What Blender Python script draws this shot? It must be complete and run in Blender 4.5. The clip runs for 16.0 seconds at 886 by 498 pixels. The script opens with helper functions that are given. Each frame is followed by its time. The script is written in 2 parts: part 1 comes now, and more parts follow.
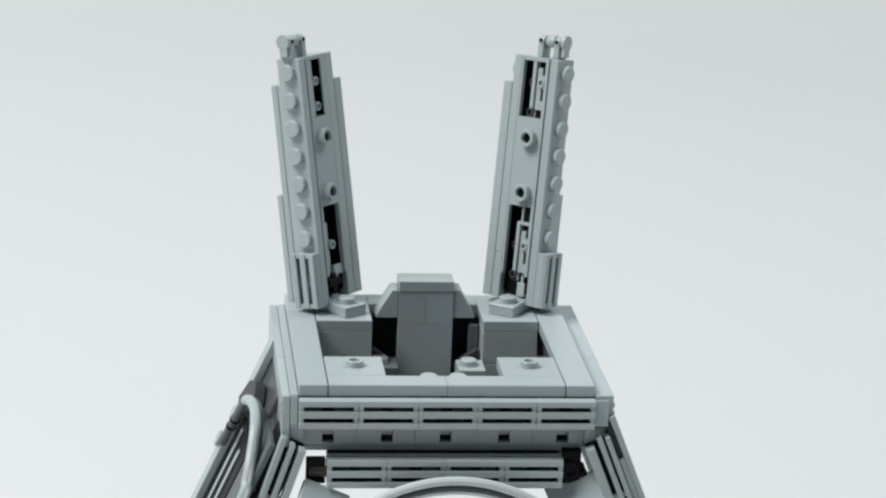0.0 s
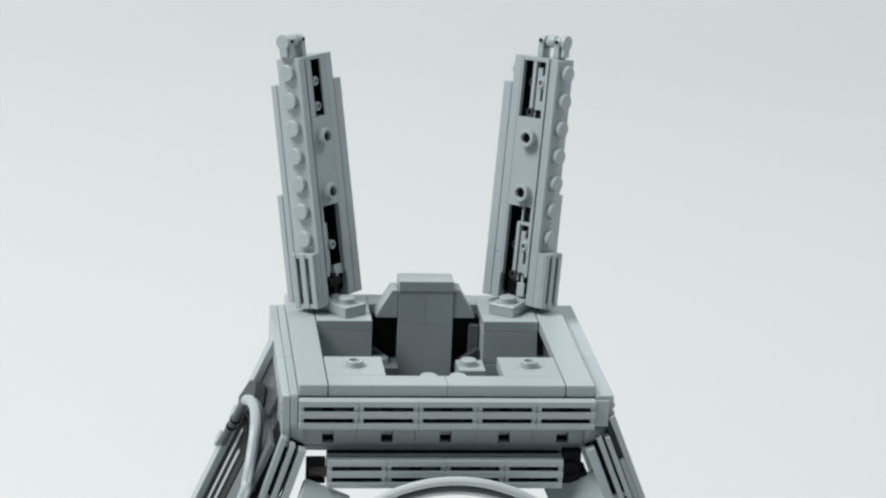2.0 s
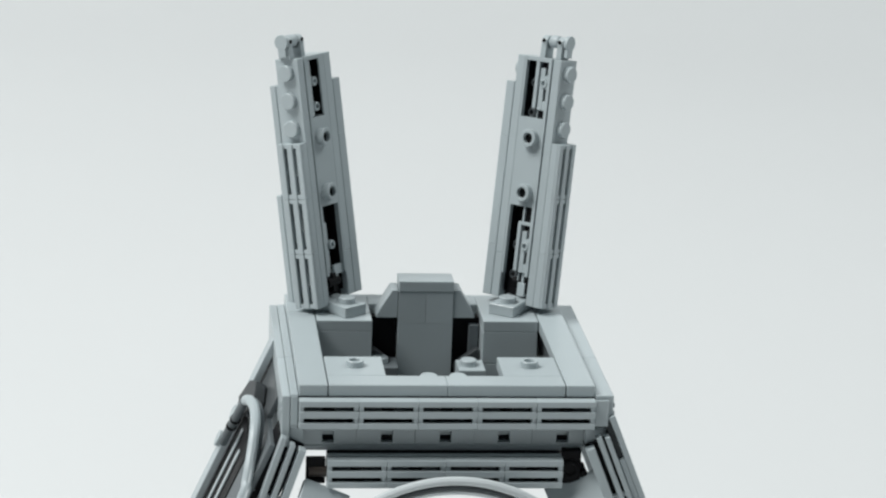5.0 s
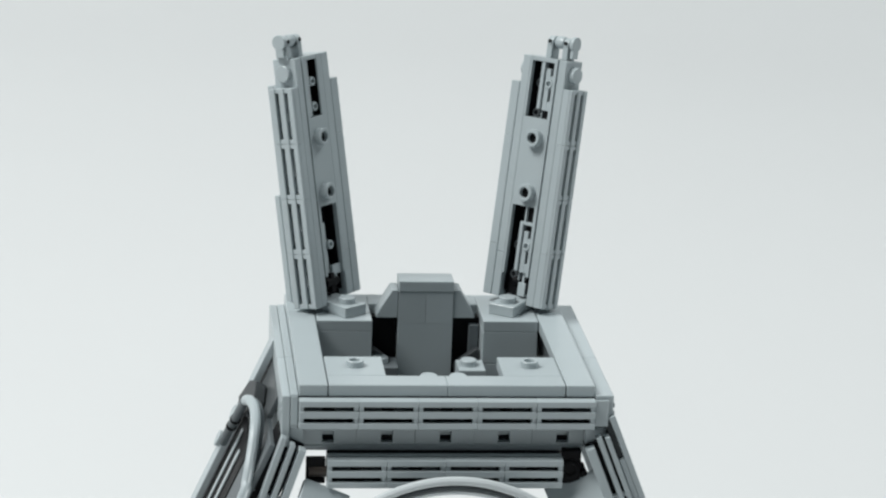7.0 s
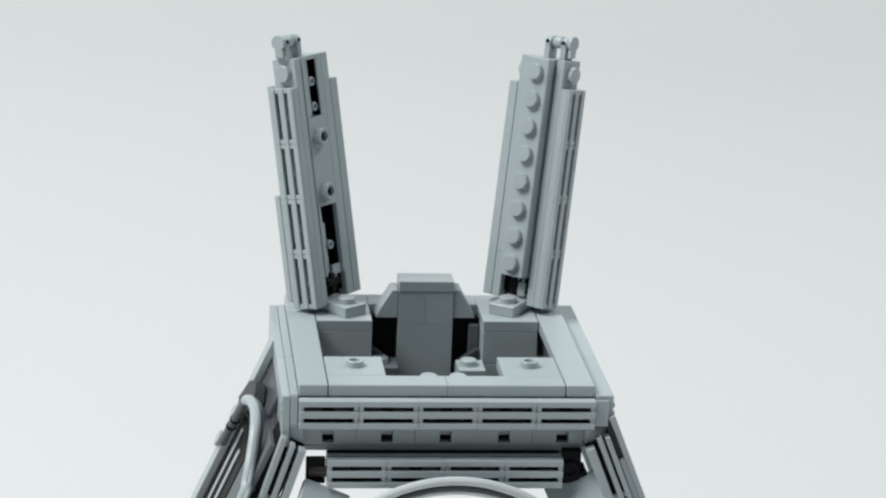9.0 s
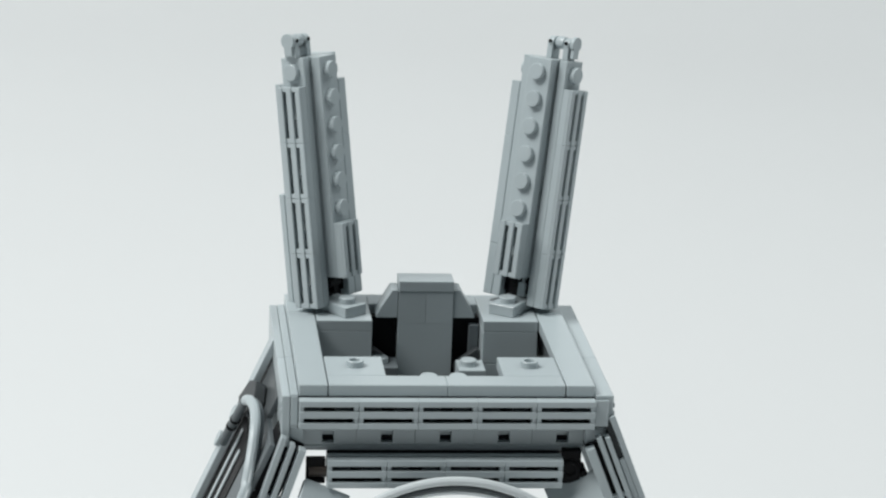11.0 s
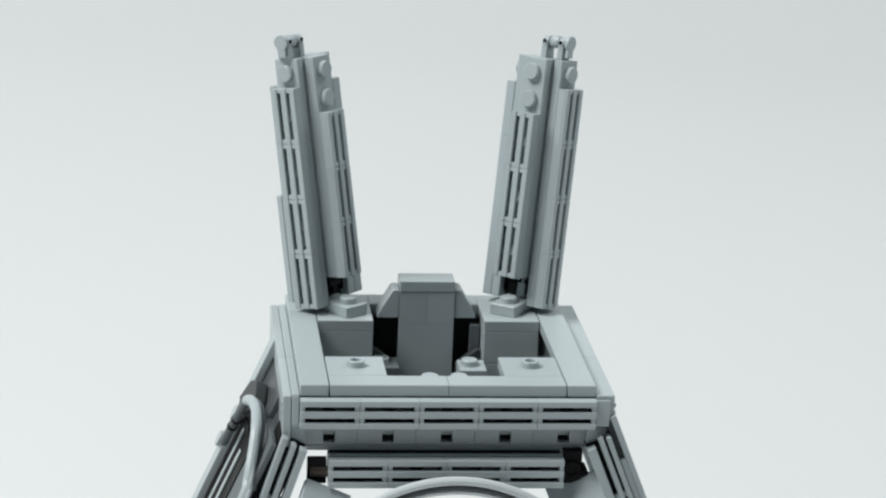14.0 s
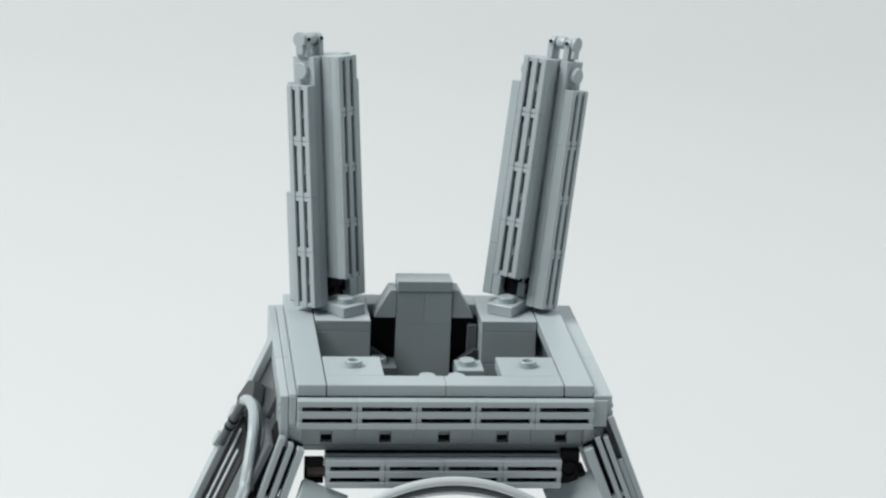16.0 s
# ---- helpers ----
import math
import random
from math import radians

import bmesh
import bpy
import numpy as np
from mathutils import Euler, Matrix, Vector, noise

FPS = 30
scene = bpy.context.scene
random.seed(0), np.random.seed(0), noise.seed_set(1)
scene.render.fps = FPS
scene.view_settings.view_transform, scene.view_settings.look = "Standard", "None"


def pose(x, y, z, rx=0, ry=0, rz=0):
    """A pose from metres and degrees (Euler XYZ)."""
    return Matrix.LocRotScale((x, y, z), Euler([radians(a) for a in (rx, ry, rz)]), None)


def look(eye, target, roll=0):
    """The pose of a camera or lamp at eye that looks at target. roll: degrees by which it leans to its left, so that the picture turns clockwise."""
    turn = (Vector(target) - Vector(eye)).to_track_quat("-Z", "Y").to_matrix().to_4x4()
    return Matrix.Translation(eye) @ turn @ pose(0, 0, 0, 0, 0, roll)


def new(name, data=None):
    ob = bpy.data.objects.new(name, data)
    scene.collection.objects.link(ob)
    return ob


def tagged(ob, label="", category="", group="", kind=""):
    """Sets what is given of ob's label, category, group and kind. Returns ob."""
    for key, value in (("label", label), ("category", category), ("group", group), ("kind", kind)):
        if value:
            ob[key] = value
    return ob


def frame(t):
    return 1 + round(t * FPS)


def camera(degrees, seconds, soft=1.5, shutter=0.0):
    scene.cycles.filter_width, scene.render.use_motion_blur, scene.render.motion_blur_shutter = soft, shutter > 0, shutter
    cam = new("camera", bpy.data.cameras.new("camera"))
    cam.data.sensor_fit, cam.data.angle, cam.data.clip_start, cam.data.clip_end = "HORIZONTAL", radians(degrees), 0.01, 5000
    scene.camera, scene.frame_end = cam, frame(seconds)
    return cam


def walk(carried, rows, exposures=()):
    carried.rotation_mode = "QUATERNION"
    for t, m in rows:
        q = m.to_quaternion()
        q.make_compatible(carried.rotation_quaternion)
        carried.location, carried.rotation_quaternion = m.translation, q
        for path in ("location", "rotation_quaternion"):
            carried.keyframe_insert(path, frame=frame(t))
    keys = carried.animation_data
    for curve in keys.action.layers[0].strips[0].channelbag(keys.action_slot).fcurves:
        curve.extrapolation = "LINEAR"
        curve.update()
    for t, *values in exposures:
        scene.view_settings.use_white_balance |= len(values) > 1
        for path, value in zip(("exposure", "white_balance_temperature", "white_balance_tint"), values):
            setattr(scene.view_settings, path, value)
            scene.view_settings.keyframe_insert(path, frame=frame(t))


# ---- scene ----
EYE = Vector((-0.0842, -0.7191, 0.2509))
cam = camera(17.66, 16.0, soft=2.3)
VIEW = look(EYE, EYE + Vector((0.10781, 0.95329, -0.28202)), 2.338)
walk(cam, [(0.0, VIEW), (16.0, VIEW)], exposures=[(0.0, 0.0), (16.0, 0.0)])

# ---- light: a small photo table with a strong softbox on one side and a weaker one on the other ----
world = bpy.data.worlds.new("studio")
scene.world = world
world.use_nodes = True
wbg = world.node_tree.nodes["Background"]
wbg.inputs["Color"].default_value = (0.84, 0.97, 1.04, 1)
wbg.inputs["Strength"].default_value = 0.13


def area_lamp(name, eye, target, size, watts, colour):
    data = bpy.data.lights.new(name, "AREA")
    data.shape, data.size, data.energy, data.color = "SQUARE", size, watts, colour
    ob = new(name, data)
    ob.matrix_world = look(eye, target)
    return ob


area_lamp("softbox", (-1.1, -0.16, 1.6), (-0.25, 0.05, -0.1), 0.9, 40.6, (0.98, 1.0, 0.99))
area_lamp("softbox", (1.3, 0.32, 1.7), (0.0, 0.25, 0.0), 1.1, 18.0, (0.95, 1.0, 1.0))

# ---- materials ----
MM = 0.001
TABLE = -110.0


def plastic(name, rgb, rough=0.34, vary=0.05, bump=0.04):
    m = bpy.data.materials.new(name)
    m.use_nodes = True
    n, l = m.node_tree.nodes, m.node_tree.links
    b = n["Principled BSDF"]
    b.inputs["Roughness"].default_value = rough
    tc = n.new("ShaderNodeTexCoord")
    info = n.new("ShaderNodeObjectInfo")
    big = n.new("ShaderNodeTexNoise")
    big.inputs["Scale"].default_value, big.inputs["Detail"].default_value = 90, 4
    l.new(tc.outputs["Object"], big.inputs["Vector"])
    mix = n.new("ShaderNodeMath")
    mix.operation = "ADD"
    l.new(big.outputs["Fac"], mix.inputs[0])
    l.new(info.outputs["Random"], mix.inputs[1])
    ramp = n.new("ShaderNodeMapRange")
    ramp.inputs["From Min"].default_value, ramp.inputs["From Max"].default_value = 0.3, 1.7
    ramp.inputs["To Min"].default_value, ramp.inputs["To Max"].default_value = 1 - vary, 1 + vary
    l.new(mix.outputs[0], ramp.inputs["Value"])
    tint = n.new("ShaderNodeVectorMath")
    tint.operation = "SCALE"
    tint.inputs[0].default_value = rgb
    l.new(ramp.outputs[0], tint.inputs["Scale"])
    l.new(tint.outputs["Vector"], b.inputs["Base Color"])
    fine = n.new("ShaderNodeTexNoise")
    fine.inputs["Scale"].default_value, fine.inputs["Detail"].default_value = 700, 3
    l.new(tc.outputs["Object"], fine.inputs["Vector"])
    rr = n.new("ShaderNodeMapRange")
    rr.inputs["To Min"].default_value, rr.inputs["To Max"].default_value = rough - 0.03, rough + 0.04
    l.new(fine.outputs["Fac"], rr.inputs["Value"])
    l.new(rr.outputs[0], b.inputs["Roughness"])
    bp = n.new("ShaderNodeBump")
    bp.inputs["Strength"].default_value, bp.inputs["Distance"].default_value = bump, 0.0002
    l.new(big.outputs["Fac"], bp.inputs["Height"])
    l.new(bp.outputs["Normal"], b.inputs["Normal"])
    return m


GREY = plastic("light_grey_plastic", (0.416, 0.468, 0.484), 0.32, 0.05, 0.008)
MID = plastic("dark_bluish_grey_plastic_and_shade", (0.13, 0.148, 0.157), 0.48)
DARK = plastic("dark_grey_plastic_and_shade", (0.085, 0.095, 0.10))
CHAR = plastic("charcoal_plastic_and_shade", (0.045, 0.05, 0.053), 0.48)
BLACK = plastic("black_plastic_and_shade", (0.006, 0.006, 0.007), 0.5)
BLACK.node_tree.nodes["Principled BSDF"].inputs["Specular IOR Level"].default_value = 0.12
for matte in (MID, DARK, CHAR):
    matte.node_tree.nodes["Principled BSDF"].inputs["Specular IOR Level"].default_value = 0.2
TAN = plastic("brown_plastic", (0.07, 0.055, 0.045), 0.4)
TABLE_TOP = plastic("dark_laminate", (0.09, 0.085, 0.08), 0.5)
HOSE = plastic("glossy_grey_hose", (0.60, 0.64, 0.65), 0.16)

PAPER = bpy.data.materials.new("white_paper")
PAPER.use_nodes = True
pn, pl_ = PAPER.node_tree.nodes, PAPER.node_tree.links
pb = pn["Principled BSDF"]
pb.inputs["Roughness"].default_value = 0.9
pt = pn.new("ShaderNodeTexCoord")
p1 = pn.new("ShaderNodeTexNoise")
p1.inputs["Scale"].default_value, p1.inputs["Detail"].default_value = 2.2, 3
p2 = pn.new("ShaderNodeTexNoise")
p2.inputs["Scale"].default_value = 900
pl_.new(pt.outputs["Object"], p1.inputs["Vector"])
pl_.new(pt.outputs["Object"], p2.inputs["Vector"])
pr_ = pn.new("ShaderNodeMapRange")
pr_.inputs["To Min"].default_value, pr_.inputs["To Max"].default_value = 0.97, 1.03
pl_.new(p1.outputs["Fac"], pr_.inputs["Value"])
ps = pn.new("ShaderNodeVectorMath")
ps.operation = "SCALE"
ps.inputs[0].default_value = (0.648, 0.657, 0.658)
pl_.new(pr_.outputs[0], ps.inputs["Scale"])
pl_.new(ps.outputs["Vector"], pb.inputs["Base Color"])
pbump = pn.new("ShaderNodeBump")
pbump.inputs["Strength"].default_value, pbump.inputs["Distance"].default_value = 0.05, 0.0003
pl_.new(p2.outputs["Fac"], pbump.inputs["Height"])
pl_.new(pbump.outputs["Normal"], pb.inputs["Normal"])


# ---- mesh tools; all lengths in millimetres ----
def box(bm, x0, x1, y0, y1, z0, z1, m=None, bevel=0.18):
    """A box with narrow bevelled edges, as moulded bricks have."""
    r = bmesh.ops.create_cube(bm, size=1)
    vs = r["verts"]
    for v in vs:
        v.co = Vector((x0 + (v.co.x + 0.5) * (x1 - x0), y0 + (v.co.y + 0.5) * (y1 - y0), z0 + (v.co.z + 0.5) * (z1 - z0)))
    if m is not None:
        bmesh.ops.transform(bm, matrix=m, verts=vs)
    if bevel > 0:
        edges = {e for v in vs for e in v.link_edges}
        bmesh.ops.bevel(bm, geom=list(edges), offset=bevel, segments=1, affect="EDGES")


def lathe(bm, profile, m, seg=20):
    rings = []
    for r, z in profile:
        if r < 1e-6:
            rings.append([bm.verts.new(m @ Vector((0, 0, z)))])
        else:
            rings.append([bm.verts.new(m @ Vector((r * math.cos(2 * math.pi * i / seg), r * math.sin(2 * math.pi * i / seg), z))) for i in range(seg)])
    for a, b in zip(rings, rings[1:]):
        for i in range(seg):
            j = (i + 1) % seg
            vs = []
            for v in (a[i % len(a)], a[j % len(a)], b[j % len(b)], b[i % len(b)]):
                if v not in vs:
                    vs.append(v)
            if len(vs) > 2:
                bm.faces.new(vs)


STUD = [(2.4, -0.1), (2.4, 1.5), (2.2, 1.7), (0, 1.7)]
RING = [(2.6, -0.1), (2.6, 2.0), (2.4, 2.2), (1.7, 2.2), (1.5, 2.0), (1.5, -4.2), (0, -4.2)]
HOLLOW = [(2.45, -0.1), (2.45, 1.6), (2.3, 1.75), (1.6, 1.75), (1.5, 1.65), (1.5, 0.7), (0, 0.7)]


def toward(axis, x, y, z):
    """A matrix at a point whose z runs along the axis."""
    q = Vector(axis).to_track_quat("Z", "Y")
    return Matrix.Translation((x, y, z)) @ q.to_matrix().to_4x4()


def prism(bm, pts, y0, y1, m=None, bevel=0.18):
    """A solid whose outline pts (x, z) runs from y0 to y1."""
    a = [bm.verts.new((x, y0, z)) for x, z in pts]
    b = [bm.verts.new((x, y1, z)) for x, z in pts]
    n = len(pts)
    bm.faces.new(a)
    bm.faces.new(b[::-1])
    for i in range(n):
        bm.faces.new((a[i], b[i], b[(i + 1) % n], a[(i + 1) % n]))
    if m is not None:
        bmesh.ops.transform(bm, matrix=m, verts=a + b)
    if bevel > 0:
        edges = {e for v in a + b for e in v.link_edges}
        bmesh.ops.bevel(bm, geom=list(edges), offset=bevel, segments=1, affect="EDGES")


def pierced(bm, cx, cz, hw, hh, r, y, seg=16):
    """A flat face in the plane y, with a round hole."""
    inner, outer = [], []
    for i in range(seg):
        a = 2 * math.pi * (i + 0.5) / seg
        c, s = math.cos(a), math.sin(a)
        k = min(hw / max(abs(c), 1e-6), hh / max(abs(s), 1e-6))
        inner.append(bm.verts.new((cx + r * c, y, cz + r * s)))
        outer.append(bm.verts.new((cx + k * c, y, cz + k * s)))
    for i in range(seg):
        j = (i + 1) % seg
        bm.faces.new((inner[i], inner[j], outer[j], outer[i]))
    for sx, sz in ((1, 1), (-1, 1), (-1, -1), (1, -1)):
        c = bm.verts.new((cx + sx * hw, y, cz + sz * hh))
        near = sorted(outer, key=lambda v: (v.co - c.co).length)[:2]
        bm.faces.new((c, near[0], near[1]))


def sweep(bm, pts, r, seg=10):
    """A round hose along a line of points."""
    rings = []
    for i, p in enumerate(pts):
        d = (pts[min(i + 1, len(pts) - 1)] - pts[max(i - 1, 0)]).normalized()
        q = d.to_track_quat("Z", "X").to_matrix()
        rings.append([bm.verts.new(p + q @ Vector((r * math.cos(2 * math.pi * k / seg), r * math.sin(2 * math.pi * k / seg), 0))) for k in range(seg)])
    for a, b in zip(rings, rings[1:]):
        for k in range(seg):
            bm.faces.new((a[k], a[(k + 1) % seg], b[(k + 1) % seg], b[k]))
    bm.faces.new(rings[0][::-1])
    bm.faces.new(rings[-1])


def mesh_of(name, bm, material, smooth=True):
    bmesh.ops.recalc_face_normals(bm, faces=bm.faces)
    bmesh.ops.scale(bm, vec=(MM, MM, MM), verts=bm.verts)
    me = bpy.data.meshes.new(name)
    bm.to_mesh(me)
    bm.free()
    me.materials.append(material)
    if smooth:
        for p in me.polygons:
            p.use_smooth = True
        me.set_sharp_from_angle(angle=radians(32))
    return me


def part(name, bm, material, parent, label=""):
    """One bmesh, or one finished mesh, as one object under a thing or a part."""
    me = bm if isinstance(bm, bpy.types.Mesh) else mesh_of(name, bm, material)
    ob = new(name, me)
    ob.parent = parent
    if label:
        tagged(ob, label)
    return ob


def adopt(child, parent):
    """Hangs a part of the same thing under another part, where it stands."""
    child.parent = parent
    child.matrix_basis = parent.matrix_basis.inverted() @ child.matrix_basis
    return child


def at(ob, m):
    ob.matrix_basis = m
    return ob


def mm(x, y, z, rot=None):
    t = Matrix.Translation((x * MM, y * MM, z * MM))
    return t if rot is None else t @ rot.to_4x4()


def stud_mesh(profile):
    bm = bmesh.new()
    lathe(bm, profile, Matrix())
    return mesh_of("stud", bm, GREY)


STUD_MESH, HOLLOW_MESH = stud_mesh(STUD), stud_mesh(HOLLOW)


def stud_on(plate, x, y, z, axis=(0, 0, 1), hollow=False):
    """A stud on a plate, at a place in the plate's space."""
    m = toward(axis, x * MM, y * MM, z * MM)
    return at(part("stud", HOLLOW_MESH if hollow else STUD_MESH, None, plate), m)


def cuboid(name, parent, x0, x1, y0, y1, z0, z1, material=None, label="", studs=(), hollow=False, bevel=0.18):
    """One moulded piece with its origin in its middle; studs are places on its top."""
    bm = bmesh.new()
    cx, cy, cz = (x0 + x1) / 2, (y0 + y1) / 2, (z0 + z1) / 2
    g = 0.04
    box(bm, x0 - cx + g, x1 - cx - g, y0 - cy + g, y1 - cy - g, z0 - cz, z1 - cz, bevel=bevel)
    ob = at(part(name, bm, material or GREY, parent, label), mm(cx, cy, cz))
    for sx, sy in studs:
        stud_on(ob, sx - cx, sy - cy, z1 - cz, hollow=hollow)
    return ob


# ---- the white paper sweep under and behind the model ----
def paper_sweep():
    bm = bmesh.new()
    prof = [(-480.0, TABLE), (900.0, TABLE)]
    for i in range(1, 17):
        a = math.pi / 2 * i / 16
        prof.append((900 + 500 * math.sin(a), TABLE + 500 * (1 - math.cos(a))))
    prof.append((1400.0, 2000.0))
    front = [(bm.verts.new((-1800, y, z)), bm.verts.new((1800, y, z))) for y, z in prof]
    for a, b in zip(front, front[1:]):
        bm.faces.new((a[0], a[1], b[1], b[0]))
    r = bmesh.ops.extrude_face_region(bm, geom=bm.faces[:])
    bmesh.ops.translate(bm, vec=(0, 1.0, -2.0), verts=[v for v in r["geom"] if isinstance(v, bmesh.types.BMVert)])
    ob = new("backdrop", mesh_of("backdrop", bm, PAPER))
    return tagged(ob, "plain white seamless paper sweep curving up behind the model", "backdrop", kind="structure")


paper_sweep()


def table():
    """The dark table top that carries the paper."""
    bm = bmesh.new()
    box(bm, -1500, 1500, -1500, 895, TABLE - 32, TABLE - 2.2, bevel=2)
    ob = new("table_top", mesh_of("table_top", bm, TABLE_TOP))
    return tagged(ob, "plain dark grey table top under the white paper", "table", kind="structure")


table()


# ---- the grille tile that is used all over the model ----
def grille_mesh(gap, under):
    """A 1 x 2 grille tile: three bars that reach down to the height under, with two slots of the width gap."""
    bm = bmesh.new()
    for y0, y1, z0 in ((-3.96, -3.0, 0.0), (3.0, 3.96, 0.0)):
        box(bm, -7.98, 7.98, y0, y1, z0, 2.3, bevel=0.05)
    for y0, y1 in ((-3.97, -0.96 - gap), (-0.96, 0.96), (0.96 + gap, 3.97)):
        box(bm, -7.985, 7.985, y0, y1, under, 3.2, bevel=0.16)
    for x in (-7.3, 7.3):
        box(bm, x - 0.62, x + 0.62, -3.6, 3.6, 0.0, 2.85, bevel=0.1)
    return mesh_of("grille_tile", bm, GREY)


GRILLE = grille_mesh(1.25, 2.3)
OPEN_GRILLE = grille_mesh(1.3, 2.2)
FRONT = Matrix(((1, 0, 0), (0, 0, -1), (0, 1, 0)))


def model_base():
    base = new("brick_built_base")
    tagged(base, "light grey plastic brick-built tower base with grilles and splayed legs", "toy model")
    # deck: tiles, jumpers and back blocks
    for s in (-1, 1):
        x0, x1 = sorted((s * 32.25, s * 40))
        cuboid("deck_tile", base, x0, x1, 0, 64, -3.2, 0)
        cuboid("deck_tile", base, x0, x1, 64, 80, -3.2, 0)
        x0, x1 = sorted((0, s * 32))
        cuboid("deck_tile", base, x0, x1, 0, 8, -3.2, 0)
        x0, x1 = sorted((s * 16, s * 32))
        cuboid("jumper_plate", base, x0, x1, 8, 24, -3.2, 0, studs=[(s * 24, 16)], hollow=True)
        cuboid("deck_tile", base, x0, x1, 56, 80, -3.2, 0)
        cuboid("brick", base, x0, x1, 56, 80, -12.8, -3.25)
        cuboid("brick", base, x0, x1, 56, 80, -22.4, -12.85)
        # inner side walls under the deck, coloured dark to deepen the pit's shade
        a, b = sorted((s * 34, s * 39.8))
        cuboid("inner_wall", base, a, b, 4, 80, -19, -3.25, DARK, "inner wall, dark grey to keep the pit in shade")
    cuboid("deck_tile", base, -16, 16, 72, 80, -3.2, 0)
    cuboid("rear_wall", base, -40, 40, 80.1, 83.2, -19, -0.6)
    cuboid("floor_plate", base, -30, 30, 9.5, 80, -22.4, -19.2, DARK, "floor plate, dark grey to keep the pit in shade")
    cuboid("plate", base, -8, 8, 8.1, 16, -5.2, -2.9, studs=[(-4, 12), (4, 12)])
    cuboid("plate", base, -32, 32, 8.1, 16, -12, -5.3)
    for s in (-1, 1):
        a, b = sorted((s * 8.2, s * 16))
        z, y = (-11.2, 50) if s > 0 else (-13.4, 58.6)
        cuboid("plate", base, a, b, y - 5, y + 4.6, z - 3.2, z, GREY if s > 0 else MID, "" if s > 0 else "plate darkened to bluish grey for the shade it lies in", studs=[(11.4 if s > 0 else -13.3, y)])
        cuboid("brick", base, a, b, y - 4, y + 4.5, -19.1, z - 3.25)
        a, b = sorted((s * 8.1, s * 15.9))
        cuboid("inner_plate", base, a, b, 66, 69, -19, -1.9, BLACK, "black plate for the shade below the wing")
    # seat-shaped block that stands in the middle of the deck
    cuboid("tall_brick", base, -8, 8, 63.4, 71.4, -19.1, -3.2, bevel=0.04)
    for x0 in (-8, 0):
        cuboid("tall_brick", base, x0, x0 + 8, 63.4, 71.4, -3.19, 6.3, bevel=0.04)
    cuboid("inner_plate", base, 12.8, 15.7, 63.6, 65.9, -19, -3.6, MID, "inner plate, dark bluish grey for the shade there")
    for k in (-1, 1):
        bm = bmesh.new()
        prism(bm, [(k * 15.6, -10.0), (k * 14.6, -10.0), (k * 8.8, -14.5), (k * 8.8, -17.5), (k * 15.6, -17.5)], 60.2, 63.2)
        part("inner_slope", bm, CHAR, base, "slope below the wing, charcoal for the shade there")
    cuboid("cap_tile", base, -8, 8, 63.2, 71.6, 6.4, 9.6)
    for s in (-1, 1):
        bm = bmesh.new()
        prism(bm, [(s * 8.1, -1.6), (s * 14.4, -1.6), (s * 14.2, -0.6), (s * 10.0, 6.8), (s * 8.1, 6.8)], 63.8, 71.2)
        part("slope_brick", bm, GREY, base)
    # side panels: two thin ones on one side, one thick one on the other
    for a, b, top, low, end in ((-42.2, -40.0, -2.9, -12.5, 0.3), (-44.5, -42.22, -3.1, -17.6, -0.2), (40.16, 45.2, -2.6, -11.4, -0.6)):
        panel = cuboid("side_panel", base, a, b, end, 32, low, top)
        cuboid("side_panel", base, a, b, 32, 80, low, top)
        if b < -42.2 or a > 0:
            x0, x1 = (b, b + 0.45) if a > 0 else (a - 0.35, a)
            for z in (-5.6, -7.7):
                adopt(cuboid("clip_rib", base, x0, x1, end + 0.4, end + 2.8, z - 0.6, z + 0.6, bevel=0.1), panel)
    for s, width in ((-1, 42.1), (1, 43.9)):
        x0, x1 = sorted((s * 40.1, s * width))
        cuboid("corner_clip", base, x0, x1, -0.45 if s < 0 else -1.5, 0.25 if s < 0 else -0.65, -11.2, -3.2 if s < 0 else -3.7)
        x0, x1 = sorted((s * 38.2, s * (42.2 if s < 0 else 44.0)))
        cuboid("corner_bracket", base, x0, x1, 1.2, 8, -19, -12.6)
    # front face: grille row, slotted bricks, ledge, lower grille row
    for i in range(5):
        x = -32 + 16 * i
        at(part("grille_tile", OPEN_GRILLE, None, base), mm(x, -0.02, -7.5, FRONT))
        bm = bmesh.new()
        for b in ((-7.97, -1.2, -3.45, 3.45), (2.0, 7.97, -3.45, 3.45), (-1.22, 2.02, 0.3, 3.45), (-1.22, 2.02, -3.45, -2.8)):
            box(bm, b[0], b[1], 0.0, 6.0, b[2], b[3], bevel=0.05)
        box(bm, -1.22, 2.02, 2.0, 6.0, -1.3, 0.35, bevel=0.05)
        slotted = at(part("slotted_brick", bm, GREY, base), mm(x, 4.0, -14.95))
        bm = bmesh.new()
        box(bm, -1.2, 2.0, 2.2, 5.0, -2.85, -1.25, bevel=0)
        at(part("slot_insert", bm, BLACK, slotted, "black block for the shade inside the slot"), Matrix())
        bm = bmesh.new()
        box(bm, -7.95, 7.95, 0.1, 8, -4.1, 4.1)
        backing = at(part("brick", bm, BLACK, base, "backing brick, black for the shade in the grille slots"), mm(x, 0, -7.4))
        for u in (-4, 4):
            bm = bmesh.new()
            lathe(bm, STUD, toward((0, -1, 0), u, 0.9, 0))
            part("stud", bm, DARK, backing, "stud behind the grille, darkened for the shade there")
    cuboid("ledge_plate", base, -38.1, 38.1, 3.75, 9.4, -20.0, -18.45)
    bm = bmesh.new()
    box(bm, -31.8, 31.8, 0.1, 6.4, -3.9, 3.9)
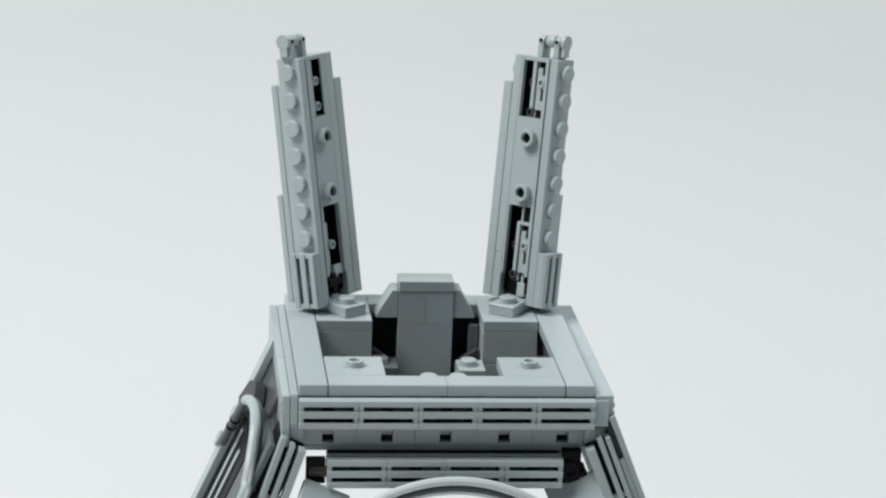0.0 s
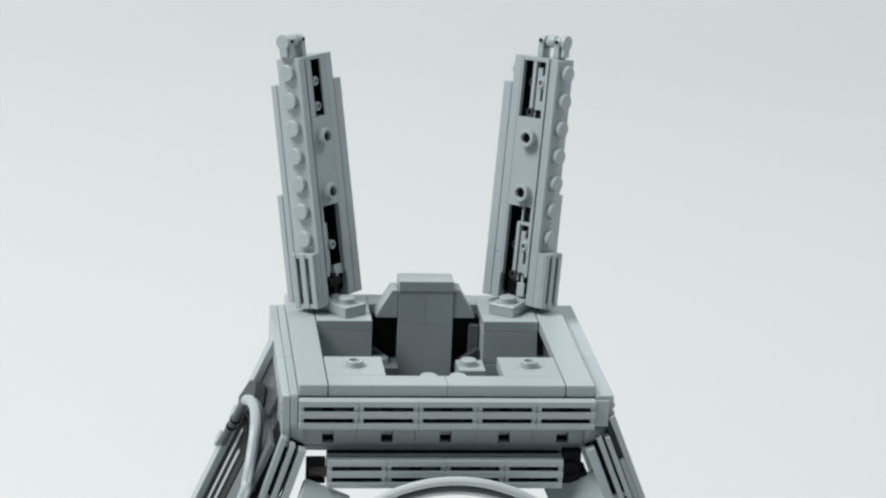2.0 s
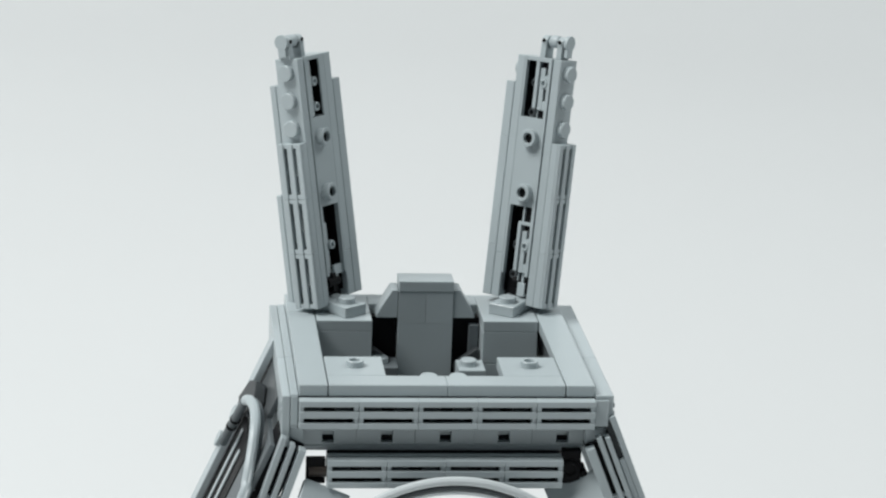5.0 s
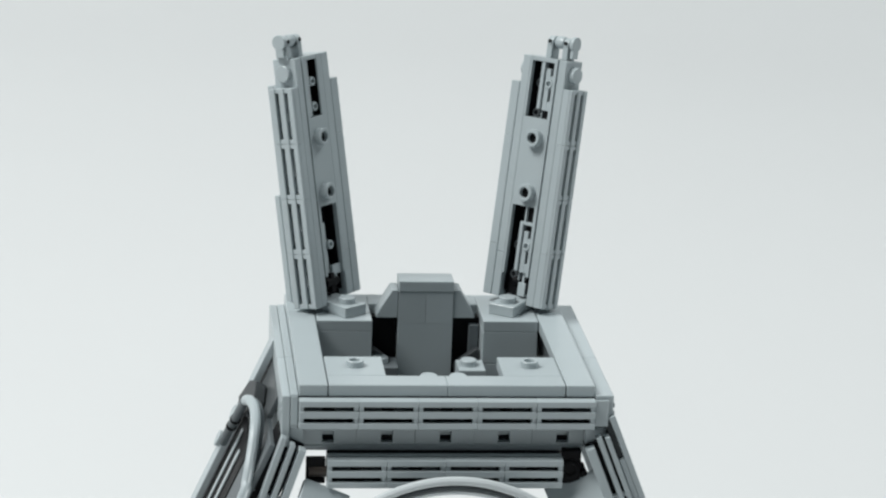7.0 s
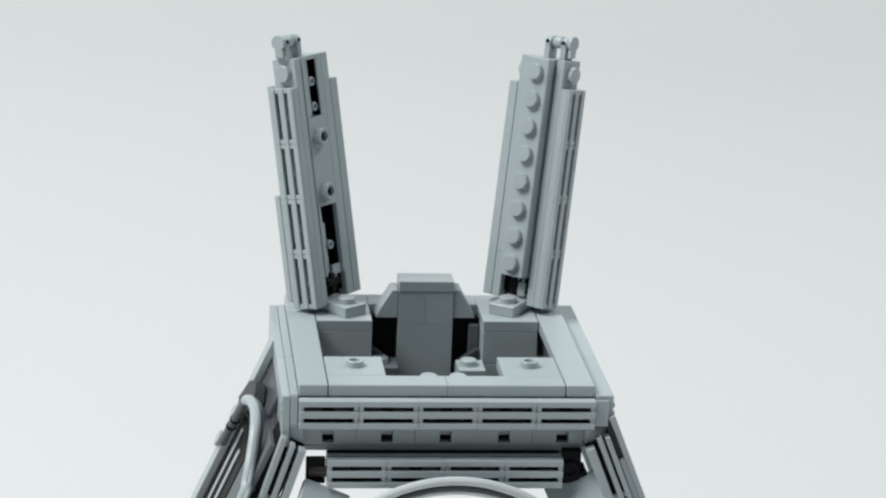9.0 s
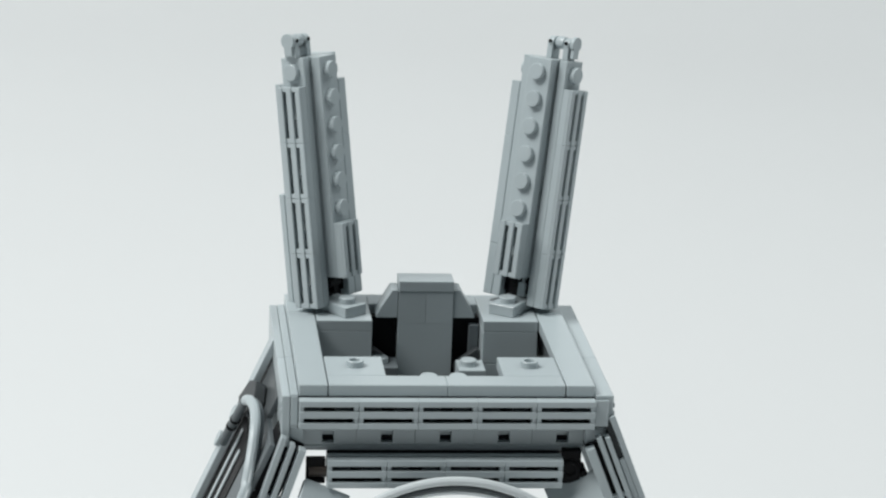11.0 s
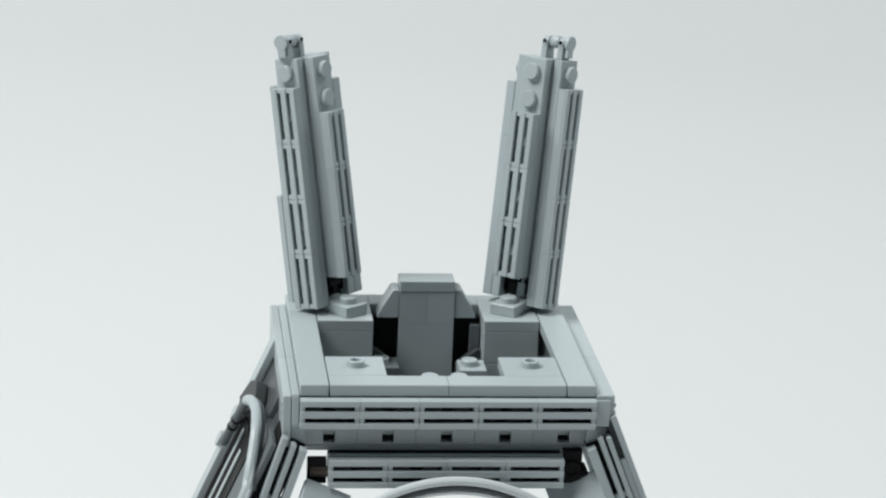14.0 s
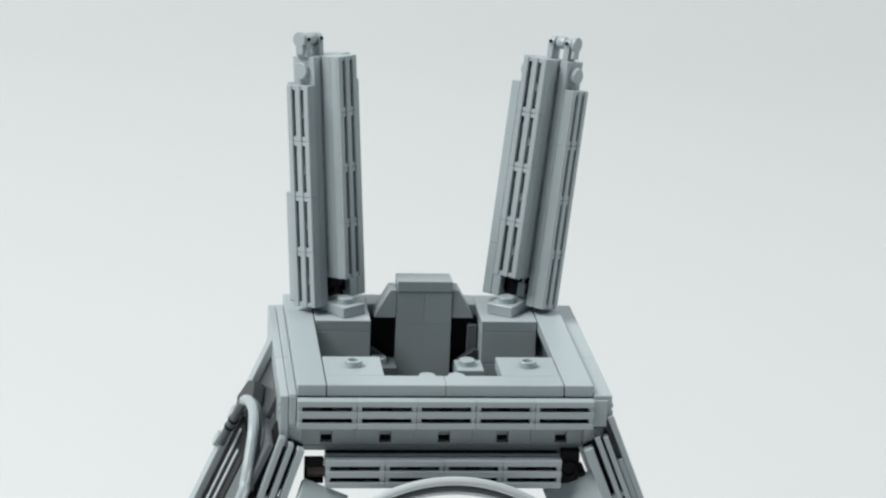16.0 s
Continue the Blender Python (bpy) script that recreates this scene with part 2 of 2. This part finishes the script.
    beam = at(part("cross_beam", bm, BLACK, base, "beam behind light grey grilles, black for the slots' shade"), mm(0, 0, -24.3))
    for i in range(8):
        bm = bmesh.new()
        lathe(bm, STUD, toward((0, -1, 0), -28 + 8 * i, 0.9, 0))
        part("stud", bm, DARK, beam, "stud behind the grille, darkened for the shade there")
    cuboid("spacer_plate", base, -31.5, 31.5, 2.6, 8, -20.35, -19.95, BLACK, "black strip for the shade in the gap above the beam", bevel=0.05)
    cuboid("beam_cap", base, -31.9, 31.9, 0.02, 1.7, -20.38, -20.0, bevel=0.08)
    for i in range(4):
        adopt(at(part("grille_tile", OPEN_GRILLE, None, base), mm(-24 + 16 * i, -0.02, -24.4, FRONT)), beam)
    for s in (-1, 1):
        x0, x1 = sorted((s * 32.2, s * 37.5))
        cuboid("beam_joint", base, x0, x1, 1.2, 9.0 if s > 0 else 3.4, -28.6, -19.1 if s > 0 else -21.4, BLACK, "black plastic hinge joint")
        if s > 0:
            cuboid("beam_joint", base, 37.55, 39.4, 1.4, 9, -28.6, -25.2, BLACK, "black plastic hinge joint")
            bm = bmesh.new()
            lathe(bm, [(2.7, -0.3), (2.7, 0.5), (2.3, 0.8), (1.7, 0.8), (1.5, 0.2), (0, 0.2)], toward((0, -1, 0), 0, 0, 0), 18)
            at(part("joint_ring", bm, BLACK, base, "black joint ring"), mm(34.6, 1.2, -24.4))
            continue
        bm = bmesh.new()
        lathe(bm, [(0, -3.5), (1.5, -3.5), (1.5, 3.5), (0, 3.5)], toward((1, 0, 0), 0, 0, 0), 12)
        at(part("joint_pin", bm, TAN, base, "brown joint pin"), mm(s * 33.2, 1.6, -25.2))
    # arch hose under the cross beam; a dark ring draws the shade between the two
    for r, w, mat in ((42.2, 1.25, HOSE), (40.2, 0.7, DARK), (38.9, 0.65, HOSE)):
        bm = bmesh.new()
        pts = [Vector((2.4 + r * math.cos(a), -8.0, -66.5 + r * math.sin(a))) for a in np.linspace(0, math.pi, 40)]
        pts = [Vector((2.4 + r, -8.0, TABLE))] + pts + [Vector((2.4 - r, -8.0, TABLE))]
        sweep(bm, pts, w)
        part("arch_hose", bm, mat, base, "glossy grey arched hose, dark ring for the gap's shade")
    # splayed legs
    for s in (-1, 1):
        tilt = Euler((0, -s * radians(24 if s < 0 else 22.3), 0)).to_matrix()
        org = Vector((s * 40.8, 0, -15.5))

        def leg_box(name, u0, u1, y0, y1, w0, w1, material=GREY, label="", bevel=0.18):
            """u runs outward, w down along the leg."""
            bm = bmesh.new()
            a, b = sorted((s * u0, s * u1))
            box(bm, a, b, y0, y1, -w1, -w0, bevel=bevel)
            return part(name, bm, material, leg, label)

        bm = bmesh.new()
        box(bm, -4.1 if s < 0 else -3.2, 3.2 if s < 0 else 3.9, 0.3, 12, -97, -0.5)
        leg = at(part("leg", bm, BLACK, base, "leg core, black for the shade between the slats"), mm(*org, tilt))
        lean = Euler((0, radians(-6.0) if s < 0 else 0, 0)).to_matrix().to_4x4()
        if s < 0:
            slats = ((-3.5, -1.5, 1.0, -3.7), (-0.3, 1.2, 0.5, -3.7), (2.5, 4.1, -0.6, -3.7))
        else:
            slats = ((-3.4, -0.9, 0.6, -3.7), (0.4, 1.9, -1.4, -2.9), (2.6, 3.95, -0.6, -3.0))
        for u0, u1, w0, y0 in slats:
            at(leg_box("leg_slat", u0, u1, y0, y0 + 3.1, w0, 97, bevel=0.2), lean)
        for w in (16.5, 30, 44, 58, 72):
            at(leg_box("leg_tie", -3.4, 3.8, -1.9, -0.5, w, w + 1.4, bevel=0.1), lean)
        leg_box("leg_side_plate", 4.15, 5.6, -1.2 if s < 0 else 8.1, 20, 3.5 if s < 0 else 1, 97, MID if s < 0 else GREY, "dark bluish grey side plate" if s < 0 else "")
        leg_box("leg_side_plate", 4.1, 5.6, 20.1, 58, -3 if s < 0 else 1, 97, DARK, "dark grey side plate")
        leg_box("leg_rear", -3.9, 3.9, 50, 60, 0.5, 97)
        if s > 0:
            leg_box("leg_rim", 5.65, 7.3, -1.6, 8, -5.2, 97)
            leg_box("leg_insert", 4.0, 5.6, -0.7, 8, -4.5, 7.3, CHAR, "charcoal block for the shade in the leg groove")
            leg_box("leg_rim", 4.1, 5.6, -1.7, 8, 7.4, 97)
        else:
            leg_box("leg_rail", 6.2, 8.2, 50, 57, -9, 100)
            leg_box("leg_panel", 5.65, 6.2, 3, 18, 12, 60, MID, "dark bluish grey panel")
        bm = bmesh.new()
        half = 3.4 if s < 0 else 5
        box(bm, -6.5, 6.5 if s < 0 else 8.5, -half, half, -3.0, 0)
        place = mm(-32.6, -3.9, -30.9, Euler((0, 0.40, 0)).to_matrix() @ Euler((0.95, 0, 0)).to_matrix()) if s < 0 else mm(35.2, -1.2, -31.3, Euler((0, -0.40, 0)).to_matrix() @ Euler((0.85, 0, 0)).to_matrix())
        at(part("slanted_tile", bm, GREY, base), place)
        if s > 0:
            continue
        for y0, y1, w0 in ((30, 32.4, 19), (39.4, 41.7, 16)):
            leg_box("leg_bar", 6.05, 6.55, y0, y1, w0, 46)
            leg_box("leg_bar", 6.05, 6.55, y0, y1, 48, 98)
        for w in (12, 15, 18):
            leg_box("leg_rib", 8.15, 8.6, 50, 54, w, w + 1.4, DARK, bevel=0.1)
        leg_box("leg_recess", 5.65, 6.0, 21, 50, 14, 98, BLACK, "black sheet for the shade behind the leg bars", bevel=0)
        bm = bmesh.new()
        for y, w in ((50, 25), (46, 15)):
            lathe(bm, STUD, toward((s, 0, 0), s * 8.2, y + 2.5, -w))
        part("side_stud", bm, GREY, leg)
        bm = bmesh.new()
        prism(bm, [(53, -11.5), (48, -4), (39, -0.8), (30, -3), (28, -8), (40, -12)], 6.2, 9.4, Matrix(((0, s, 0), (1, 0, 0), (0, 0, 1))).to_4x4())
        part("hose_bracket", bm, CHAR, leg, "charcoal hose bracket")
        # hose along the outer side of the leg: a bent light limb, and a darker one behind the bend
        def bent(knots):
            line = []
            for i in range(len(knots) - 1):
                k = [Vector(knots[min(max(j, 0), len(knots) - 1)]) for j in (i - 1, i, i + 1, i + 2)]
                for f in (0, 0.25, 0.5, 0.75):
                    v = 0.5 * (2 * k[1] + (k[2] - k[0]) * f + (2 * k[0] - 5 * k[1] + 4 * k[2] - k[3]) * f * f + (3 * k[1] - k[0] - 3 * k[2] + k[3]) * f ** 3)
                    line.append(Vector((s * v.z, v.x, -v.y)))
            return line

        pts = bent(((27, 3.6, 11.7), (22, 1.6, 11.6), (16, 1.2, 10.7), (10, 2.6, 10.0), (6, 5.2, 9.3), (3, 8.9, 8.4), (0, 12.6, 7.6), (-2, 16, 6.9), (-4, 19.1, 6.5), (-8, 40, 6.5), (-8, 90, 6.5)))
        bm = bmesh.new()
        sweep(bm, pts, 1.45)
        hose = part("side_hose", bm, GREY, leg, "light grey bent hose")
        bm = bmesh.new()
        sweep(bm, [v + Vector((0.5, -1.2, -0.2)) for v in pts[5:-4]], 0.55)
        part("hose_seam", bm, HOSE, hose, "glossy light grey seam of the hose")
        bm = bmesh.new()
        sweep(bm, [v + Vector((2.1, 3.0, -0.6)) for v in pts[3:-8]], 0.9)
        part("side_hose", bm, MID, leg, "thin dark bluish grey hose")
        bm = bmesh.new()
        sweep(bm, bent(((27.2, 3.6, 11.6), (31, 7, 11.2), (36, 12, 10.4), (40, 16.1, 9.8), (43, 20, 9.4), (45, 24, 9.0))), 1.3)
        rod = part("side_rod", bm, MID, leg, "dark bluish grey rod below the bend")
        for y, w, u in ((37.0, 13.0, 10.5), (40.0, 16.2, 10.1)):
            bm = bmesh.new()
            lathe(bm, [(0, -0.45), (1.55, -0.45), (1.55, 0.45), (0, 0.45)], toward((0, 0.6, -0.8), s * (u - 0.3), y, -w), 12)
            part("rod_clip", bm, BLACK, rod, "black clip ring")
    # hinge plates under the spires
    for s, x, y, yaw in ((-1, -27.9, 69.4, 38), (1, 28.4, 71.2, -34)):
        bm = bmesh.new()
        box(bm, -4, 4, -12, 4, 0.05, 3.2)
        hinge = at(part("hinge_plate", bm, GREY, base), mm(x, y, 0, Euler((0, 0, radians(yaw))).to_matrix()))
        stud_on(hinge, 0, -8, 3.2)
    return base


TOP = 73.3
KNOB = 49.8


def spire(s):
    """s: -1 or 1. Plate side A faces s*x, recess side B faces -y, in the spire's space."""
    p = new("brick_spire")
    tagged(p, "leaning light grey plastic brick spire, its studs partly covered by grilles", "toy model", "spires on the deck")
    lo = TOP - 72
    # core: walls, back, middle block with two hollow studs
    bm = bmesh.new()
    k0, k1 = TOP - 17.6, TOP - 43.5
    c0, c1 = sorted((-s * 4.9, s * 3.1))
    for u0, u1 in ((-5.4, -4.8), (3.0, 4.0)):
        a, b = sorted((s * u0, s * u1))
        box(bm, a, b, -3.985, 4, lo + 8.2, TOP, bevel=0)
    box(bm, c0, c1, 1.2, 4, lo + 3, TOP, bevel=0.1)
    box(bm, c0, c1, -3.9, 1.4, TOP - 1.2, TOP, bevel=0.1)
    box(bm, c0, c1, -3.6, 1.4, k0 - 0.8, k0, bevel=0.05)
    box(bm, c0, c1, -3.6, 1.4, k1, k1 + 0.8, bevel=0.05)
    for z in (KNOB, KNOB - 16):
        lathe(bm, RING, toward((0, -1, 0), 0, -4, z))
        pierced(bm, 0, z, 3.1, 4.0, 1.5, -4.0)
    a, b = sorted((-s * 3.1, -s * 4.9))
    box(bm, a, b, -4.0, -3.2, k1, k0, bevel=0)
    box(bm, -3.1, 3.1, -4.0, -3.2, KNOB - 12, KNOB - 4, bevel=0)
    box(bm, -3.1, 3.1, -4.0, -3.2, KNOB + 4, k0, bevel=0)
    core = part("core", bm, GREY, p)
    for z in (KNOB, KNOB - 16):
        bm = bmesh.new()
        lathe(bm, [(1.48, -1.0), (1.48, 0.9), (0.9, 0.75), (0, 0.7)], toward((0, -1, 0), 0, -4, z), 16)
        part("pin_end", bm, BLACK, core, "black plug for the shade in the hollow stud")
    # slotted brackets with small hollow studs in the two recesses
    peg = [(1.35, -0.6), (1.35, 0.7), (1.2, 0.85), (0.8, 0.85), (0.7, 0.7), (0.7, -0.5), (0, -0.5)]
    for r, end in ((66.0, TOP - 1.3), (18.3, 24.9)):
        bm = bmesh.new()
        if s > 0:
            # a post, and a panel with two openings round a hollow stud
            box(bm, -1.5, -0.35, -3.8, 0.4, r - 7.5, end, bevel=0.08)
            box(bm, 0.15, 1.7, -3.45, -2.6, r - 7.9, r + 4.3, bevel=0.08)
            box(bm, 1.7, 3.05, -3.45, -2.6, r - 1.7, r + 2.2, bevel=0.08)
            box(bm, 1.7, 3.05, -3.45, -2.6, r - 7.9, r - 5.2, bevel=0.08)
            box(bm, -0.4, -0.05, -2.6, 0.4, r - 10.4, r - 7.6, bevel=0.03)
            lathe(bm, peg, toward((0, -1, 0), 1.9, -3.4, r), 14)
            if r < 40:
                box(bm, -1.5, 3.05, -3.6, -2.7, 24.3, 25.3, bevel=0.08)
                box(bm, -0.5, 0.1, -3.3, -2.4, 25.2, 29.9, bevel=0.05)
        elif r > 40:
            box(bm, -2.7, -1.1, -3.6, 0.4, k0 + 0.2, end, bevel=0.08)
            box(bm, 2.9, 4.85, -3.98, -3.4, k0, TOP, bevel=0.05)
        else:
            box(bm, -1.4, 0.3, -2.3, 0.4, 9.5, 24.6, bevel=0.08)
            box(bm, 0.6, 4.8, -3.2, -2.4, 9.2, 12.0, bevel=0.08)
            box(bm, -3.05, -1.7, -2.9, 0.4, 10.5, 14.5, bevel=0.08)
        bracket = part("recess_bracket", bm, GREY, p)
        for z, dark in ((r - 0.3, s > 0), (r - 7.6 if s < 0 and r > 40 else r - 9.0, True)):
            bm = bmesh.new()
            lathe(bm, peg, toward((0, -1, 0), -3.0 if s > 0 else 1.4, -0.6 if s > 0 else -2.2, z), 14)
            part("recess_peg", bm, DARK if dark and s > 0 else GREY, bracket)
    if s > 0:
        bm = bmesh.new()
        box(bm, 0.0, 2.7, -2.8, 0.4, 3.4, 7.4, bevel=0.15)
        box(bm, 1.1, 1.9, -2.6, 0.4, 7.2, 10.4, bevel=0.05)
        part("foot_bracket", bm, GREY, p)
    bm = bmesh.new()
    lathe(bm, [(0, -2.8), (1.5, -2.8), (1.5, 2.8), (0, 2.8)], toward((1, 0, 0), 0, -2.2 if s < 0 else -0.6, lo + 6.0), 14)
    box(bm, -0.9, 0.9, -3.4 if s < 0 else -1.5, 0.5, lo + 3, lo + 8.6, bevel=0.1)
    a, b = sorted((-s * 5.35, s * 3.95))
    box(bm, a, b, -1.2, 3.9, lo + 0.1, lo + 8.1, bevel=0.1)
    part("foot_hinge", bm, BLACK, p, "foot hinge and block, black for the shade at the foot")
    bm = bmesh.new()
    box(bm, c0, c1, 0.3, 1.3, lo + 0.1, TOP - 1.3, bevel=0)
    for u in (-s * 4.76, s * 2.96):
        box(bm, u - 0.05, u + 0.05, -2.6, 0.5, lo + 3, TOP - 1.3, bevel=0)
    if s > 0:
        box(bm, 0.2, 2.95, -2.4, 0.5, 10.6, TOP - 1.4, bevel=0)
    part("recess_lining", bm, BLACK, p, "black lining for the shade inside the recess")
    # plate with studs on side A
    bm = bmesh.new()
    a, b = sorted((s * 4.45, s * 7.2))
    box(bm, a, b, -3.95, 3.95, lo, TOP)
    plate = part("stud_plate", bm, GREY, p)
    for i in range(9):
        stud_on(plate, s * 7.2, 0, TOP - 4 - 8 * i, (s, 0, 0))
    # far sides C and D: plates and smooth tiles
    cuboid("rear_plate", p, -3.95, 3.95, 4.05, 7.2, lo, TOP - 8)
    if s < 0:
        cuboid("rear_tile", p, -3.95, 3.95, 7.25, 9.4, lo, TOP - 8)
        cuboid("rear_tile", p, -3.95, 3.95, 9.45, 11.4, lo, TOP - 40)
    else:
        cuboid("rear_tile", p, -3.95, 3.95, 7.25, 10.4, lo, TOP - 40)
    a, b = sorted((-s * 5.45, -s * (8.3 if s > 0 else 8.8)))
    cuboid("side_plate", p, a, b, -3.95, 3.95, lo + 14, TOP)
    cuboid("side_plate", p, a, b, -3.95, 3.95, lo + 1.0, lo + 13.95)
    a, b = sorted((-s * (8.85 if s < 0 else 8.35), -s * (12.4 if s < 0 else 11.4)))
    for z0, z1 in ((TOP - 24, TOP - 8), (TOP - 56, TOP - 24), (lo + 1.0, TOP - 56)):
        cuboid("side_tile", p, a, b, -3.95, 3.95, z0, z1)
    bm = bmesh.new()
    lathe(bm, STUD, toward((-s, 0, 0), -s * 8.3, 0, TOP - 4))
    part("side_stud", bm, GREY, p)
    # fork and round hinge end on top
    h = 4.3 if s < 0 else 1.9
    for x in (h - 2.9, h + 2.7):
        bm = bmesh.new()
        box(bm, -0.9, 0.9, -2.0, 2.0, -0.9, 3.6, bevel=0.1)
        lathe(bm, [(0, -0.9), (2.0, -0.9), (2.0, 0.9), (0, 0.9)], toward((1, 0, 0), 0, 0, 3.6), 18)
        lathe(bm, [(0, 0), (0.55, 0), (0.55, 0.05), (0, 0.05)], toward((0, -1, 0), 0, -2.21, 3.6), 10)
        finger = at(part("hinge_finger", bm, GREY, p), mm(s * x, 0, TOP + 0.9))
        bm = bmesh.new()
        lathe(bm, [(0.6, 0), (0.6, 0.12), (0, 0.12)], toward((0, -1, 0), 0, -2.15, 4.0), 12)
        part("pin_hole", bm, BLACK, finger, "black disc for the shade in the pin hole")
    bm = bmesh.new()
    lathe(bm, [(0, -2.6), (1.2, -2.6), (1.2, -1.5), (1.7, -1.3), (1.9, 0), (1.7, 1.3), (1.2, 1.5), (1.2, 2.6), (0, 2.6)], toward((1, 0, 0), 0, 0, 0), 18)
    at(part("hinge_barrel", bm, GREY, p), mm(s * (h - 0.1), 0, TOP + 4.9))
    bm = bmesh.new()
    lathe(bm, [(0, -0.6), (2.1, -0.6), (2.2, -0.4), (2.2, 0.4), (2.1, 0.6), (0, 0.6)], toward((1, 0, 0), 0, 0, 0), 24)
    box(bm, -0.55, 0.55, -1.3, 1.3, -4.2, -1.0, bevel=0.1)
    at(part("hinge_disc", bm, GREY, p), mm(s * (h + (4.0 if s < 0 else 4.6)), 0, TOP + 4.9))
    return p


base = model_base()
left = spire(-1)
right = spire(1)


# ---- pieces that are pressed on during the clip ----
def side_a(s, z):
    r = Matrix(((0, 0, s), (0, -s, 0), (1, 0, 0)))
    return mm(s * 7.22, 0, z, r)


def side_b(s, z, out=7.22):
    r = Matrix(((0, -1, 0), (0, 0, -1), (1, 0, 0)))
    return mm(0, -out, z, r)


def long_plate():
    """1 x 8 plate, lying along x; its studs are set on it later."""
    bm = bmesh.new()
    box(bm, -31.95, 31.95, -3.95, 3.95, 0.02, 3.18)
    return mesh_of("stud_plate", bm, GREY)


# seconds, base shift in x (mm), lean back, lean sideways, turn
LEFT_ROWS = [(0.0, 0.0, -7.5, -7.0, 52), (2.5, 0.0, -7.5, -7.05, 52), (3.0, 0.1, -7.5, -7.3, 52), (4.2, 0.05, -7.45, -7.3, 52), (6.3, -0.22, -7.4, -7.5, 52),
             (7.0, -0.4, -7.4, -7.55, 52), (8.5, -0.4, -7.45, -7.55, 52), (9.2, -0.25, -7.5, -7.8, 52), (11.3, 0.0, -7.4, -5.85, 51.5), (12.0, 0.08, -7.4, -6.23, 51.5),
             (12.5, 0.2, -7.45, -6.65, 51.5), (13.0, 0.22, -7.45, -7.0, 51.5), (13.5, 0.14, -7.45, -7.15, 51.5), (14.0, 0.0, -7.4, -7.4, 51.5), (14.5, 0.0, -7.4, -7.72, 51.5),
             (15.0, -0.05, -7.4, -6.25, 50.5), (15.5, 0.0, -7.5, -4.65, 48.5), (16.0, 0.05, -7.6, -3.05, 46)]
RIGHT_ROWS = [(0.0, 0.0, -8.5, 4.45, -44.5), (1.0, -0.05, -8.5, 4.55, -44.5), (2.5, -0.05, -8.5, 4.4, -44.3), (3.5, -0.05, -8.5, 4.3, -44.3), (4.2, -0.03, -8.5, 4.45, -44.3),
              (6.3, 0.0, -8.55, 6.3, -44.5), (7.0, 0.02, -8.55, 6.42, -44.5), (7.5, 0.07, -8.55, 6.18, -44.5), (8.0, 0.07, -8.6, 5.98, -44.4), (9.2, 0.09, -8.6, 5.86, -44.2),
              (11.3, 0.08, -8.6, 6.5, -44.3), (12.0, 0.0, -8.5, 6.2, -44.1), (12.5, 0.0, -8.5, 5.93, -44.1), (13.0, 0.0, -8.5, 5.6, -44), (13.5, 0.0, -8.5, 5.42, -44),
              (14.5, 0.02, -8.5, 5.18, -43.8), (15.0, 0.0, -8.5, 5.5, -43.6), (15.5, -0.08, -8.5, 6.12, -43.4), (16.0, -0.1, -8.5, 6.66, -43.2)]


def spire_pose(x, y, row):
    return mm(x + row[1], y, 0) @ pose(0, 0, 0, 0, row[3], 0) @ pose(0, 0, 0, row[2], 0, 0) @ pose(0, 0, 0, 0, 0, row[4])


def between(rows, t):
    for a, b in zip(rows, rows[1:]):
        if a[0] <= t <= b[0]:
            f = (t - a[0]) / (b[0] - a[0])
            return tuple(u + (v - u) * f for u, v in zip(a, b))
    return rows[-1]


def press_on(ob, seat, x, y, rows, t, parked, normal):
    """The piece lies on the table, is brought up in front of the spire and pressed on at t."""
    def inside(when, m):
        return spire_pose(x, y, between(rows, when)).inverted() @ m
    keys = [(r[0], inside(r[0], parked)) for r in rows if r[0] < t - 0.2]
    keys.append((t - 0.1667, inside(t - 0.1667, parked)))
    lift = Matrix.Translation(Vector(normal) * 0.009) @ seat
    keys += [(t - 0.1, lift), (t, seat), (16.0, seat)]
    walk(ob, keys)


def motions():
    walk(base, [(0.0, mm(0, 0, 0)), (12.0, mm(0, 0, 0)), (13.5, mm(0.3, 0, 0)), (14.5, mm(0.3, 0, 0)), (15.0, mm(0, 0, 0)), (16.0, mm(-0.45, 0, 0))])
    plate = long_plate()
    for s, p, x, y, rows in ((-1, left, -27.9, 69.6, LEFT_ROWS), (1, right, 28.5, 70.3, RIGHT_ROWS)):
        walk(p, [(r[0], spire_pose(x, y, r)) for r in rows])
        late = 0.0 if s < 0 else 0.15
        for i, t in enumerate((None, 2.95, 4.7, 6.05 + late)):
            g = part("grille_tile", GRILLE, None, p)
            seat = side_a(s, TOP - 64 + 16 * i)
            if t is None:
                at(g, seat)
            else:
                press_on(g, seat, x, y, rows, t, mm(s * (150 + 14 * i), -60, TABLE, Euler((0, 0, 1.2 + i)).to_matrix()), (s, 0, 0))
        pb = part("stud_plate", plate, None, p)
        for i in range(8):
            stud_on(pb, -28 + 8 * i, 0, 3.18)
        press_on(pb, side_b(s, TOP - 32, 4.03), x, y, rows, 7.72 if s > 0 else 9.3, mm(s * 120, -150, TABLE, Euler((0, 0, 0.5)).to_matrix()), (0, -1, 0))
        for i, t in enumerate((10.6 + 2 * late, 12.3, 13.9, 15.35)):
            g = part("grille_tile", GRILLE, None, p)
            press_on(g, side_b(s, TOP - 56 + 16 * i), x, y, rows, t, mm(s * (60 + 22 * i), -200, TABLE, Euler((0, 0, 0.7 + 2 * i)).to_matrix()), (0, -1, 0))


motions()
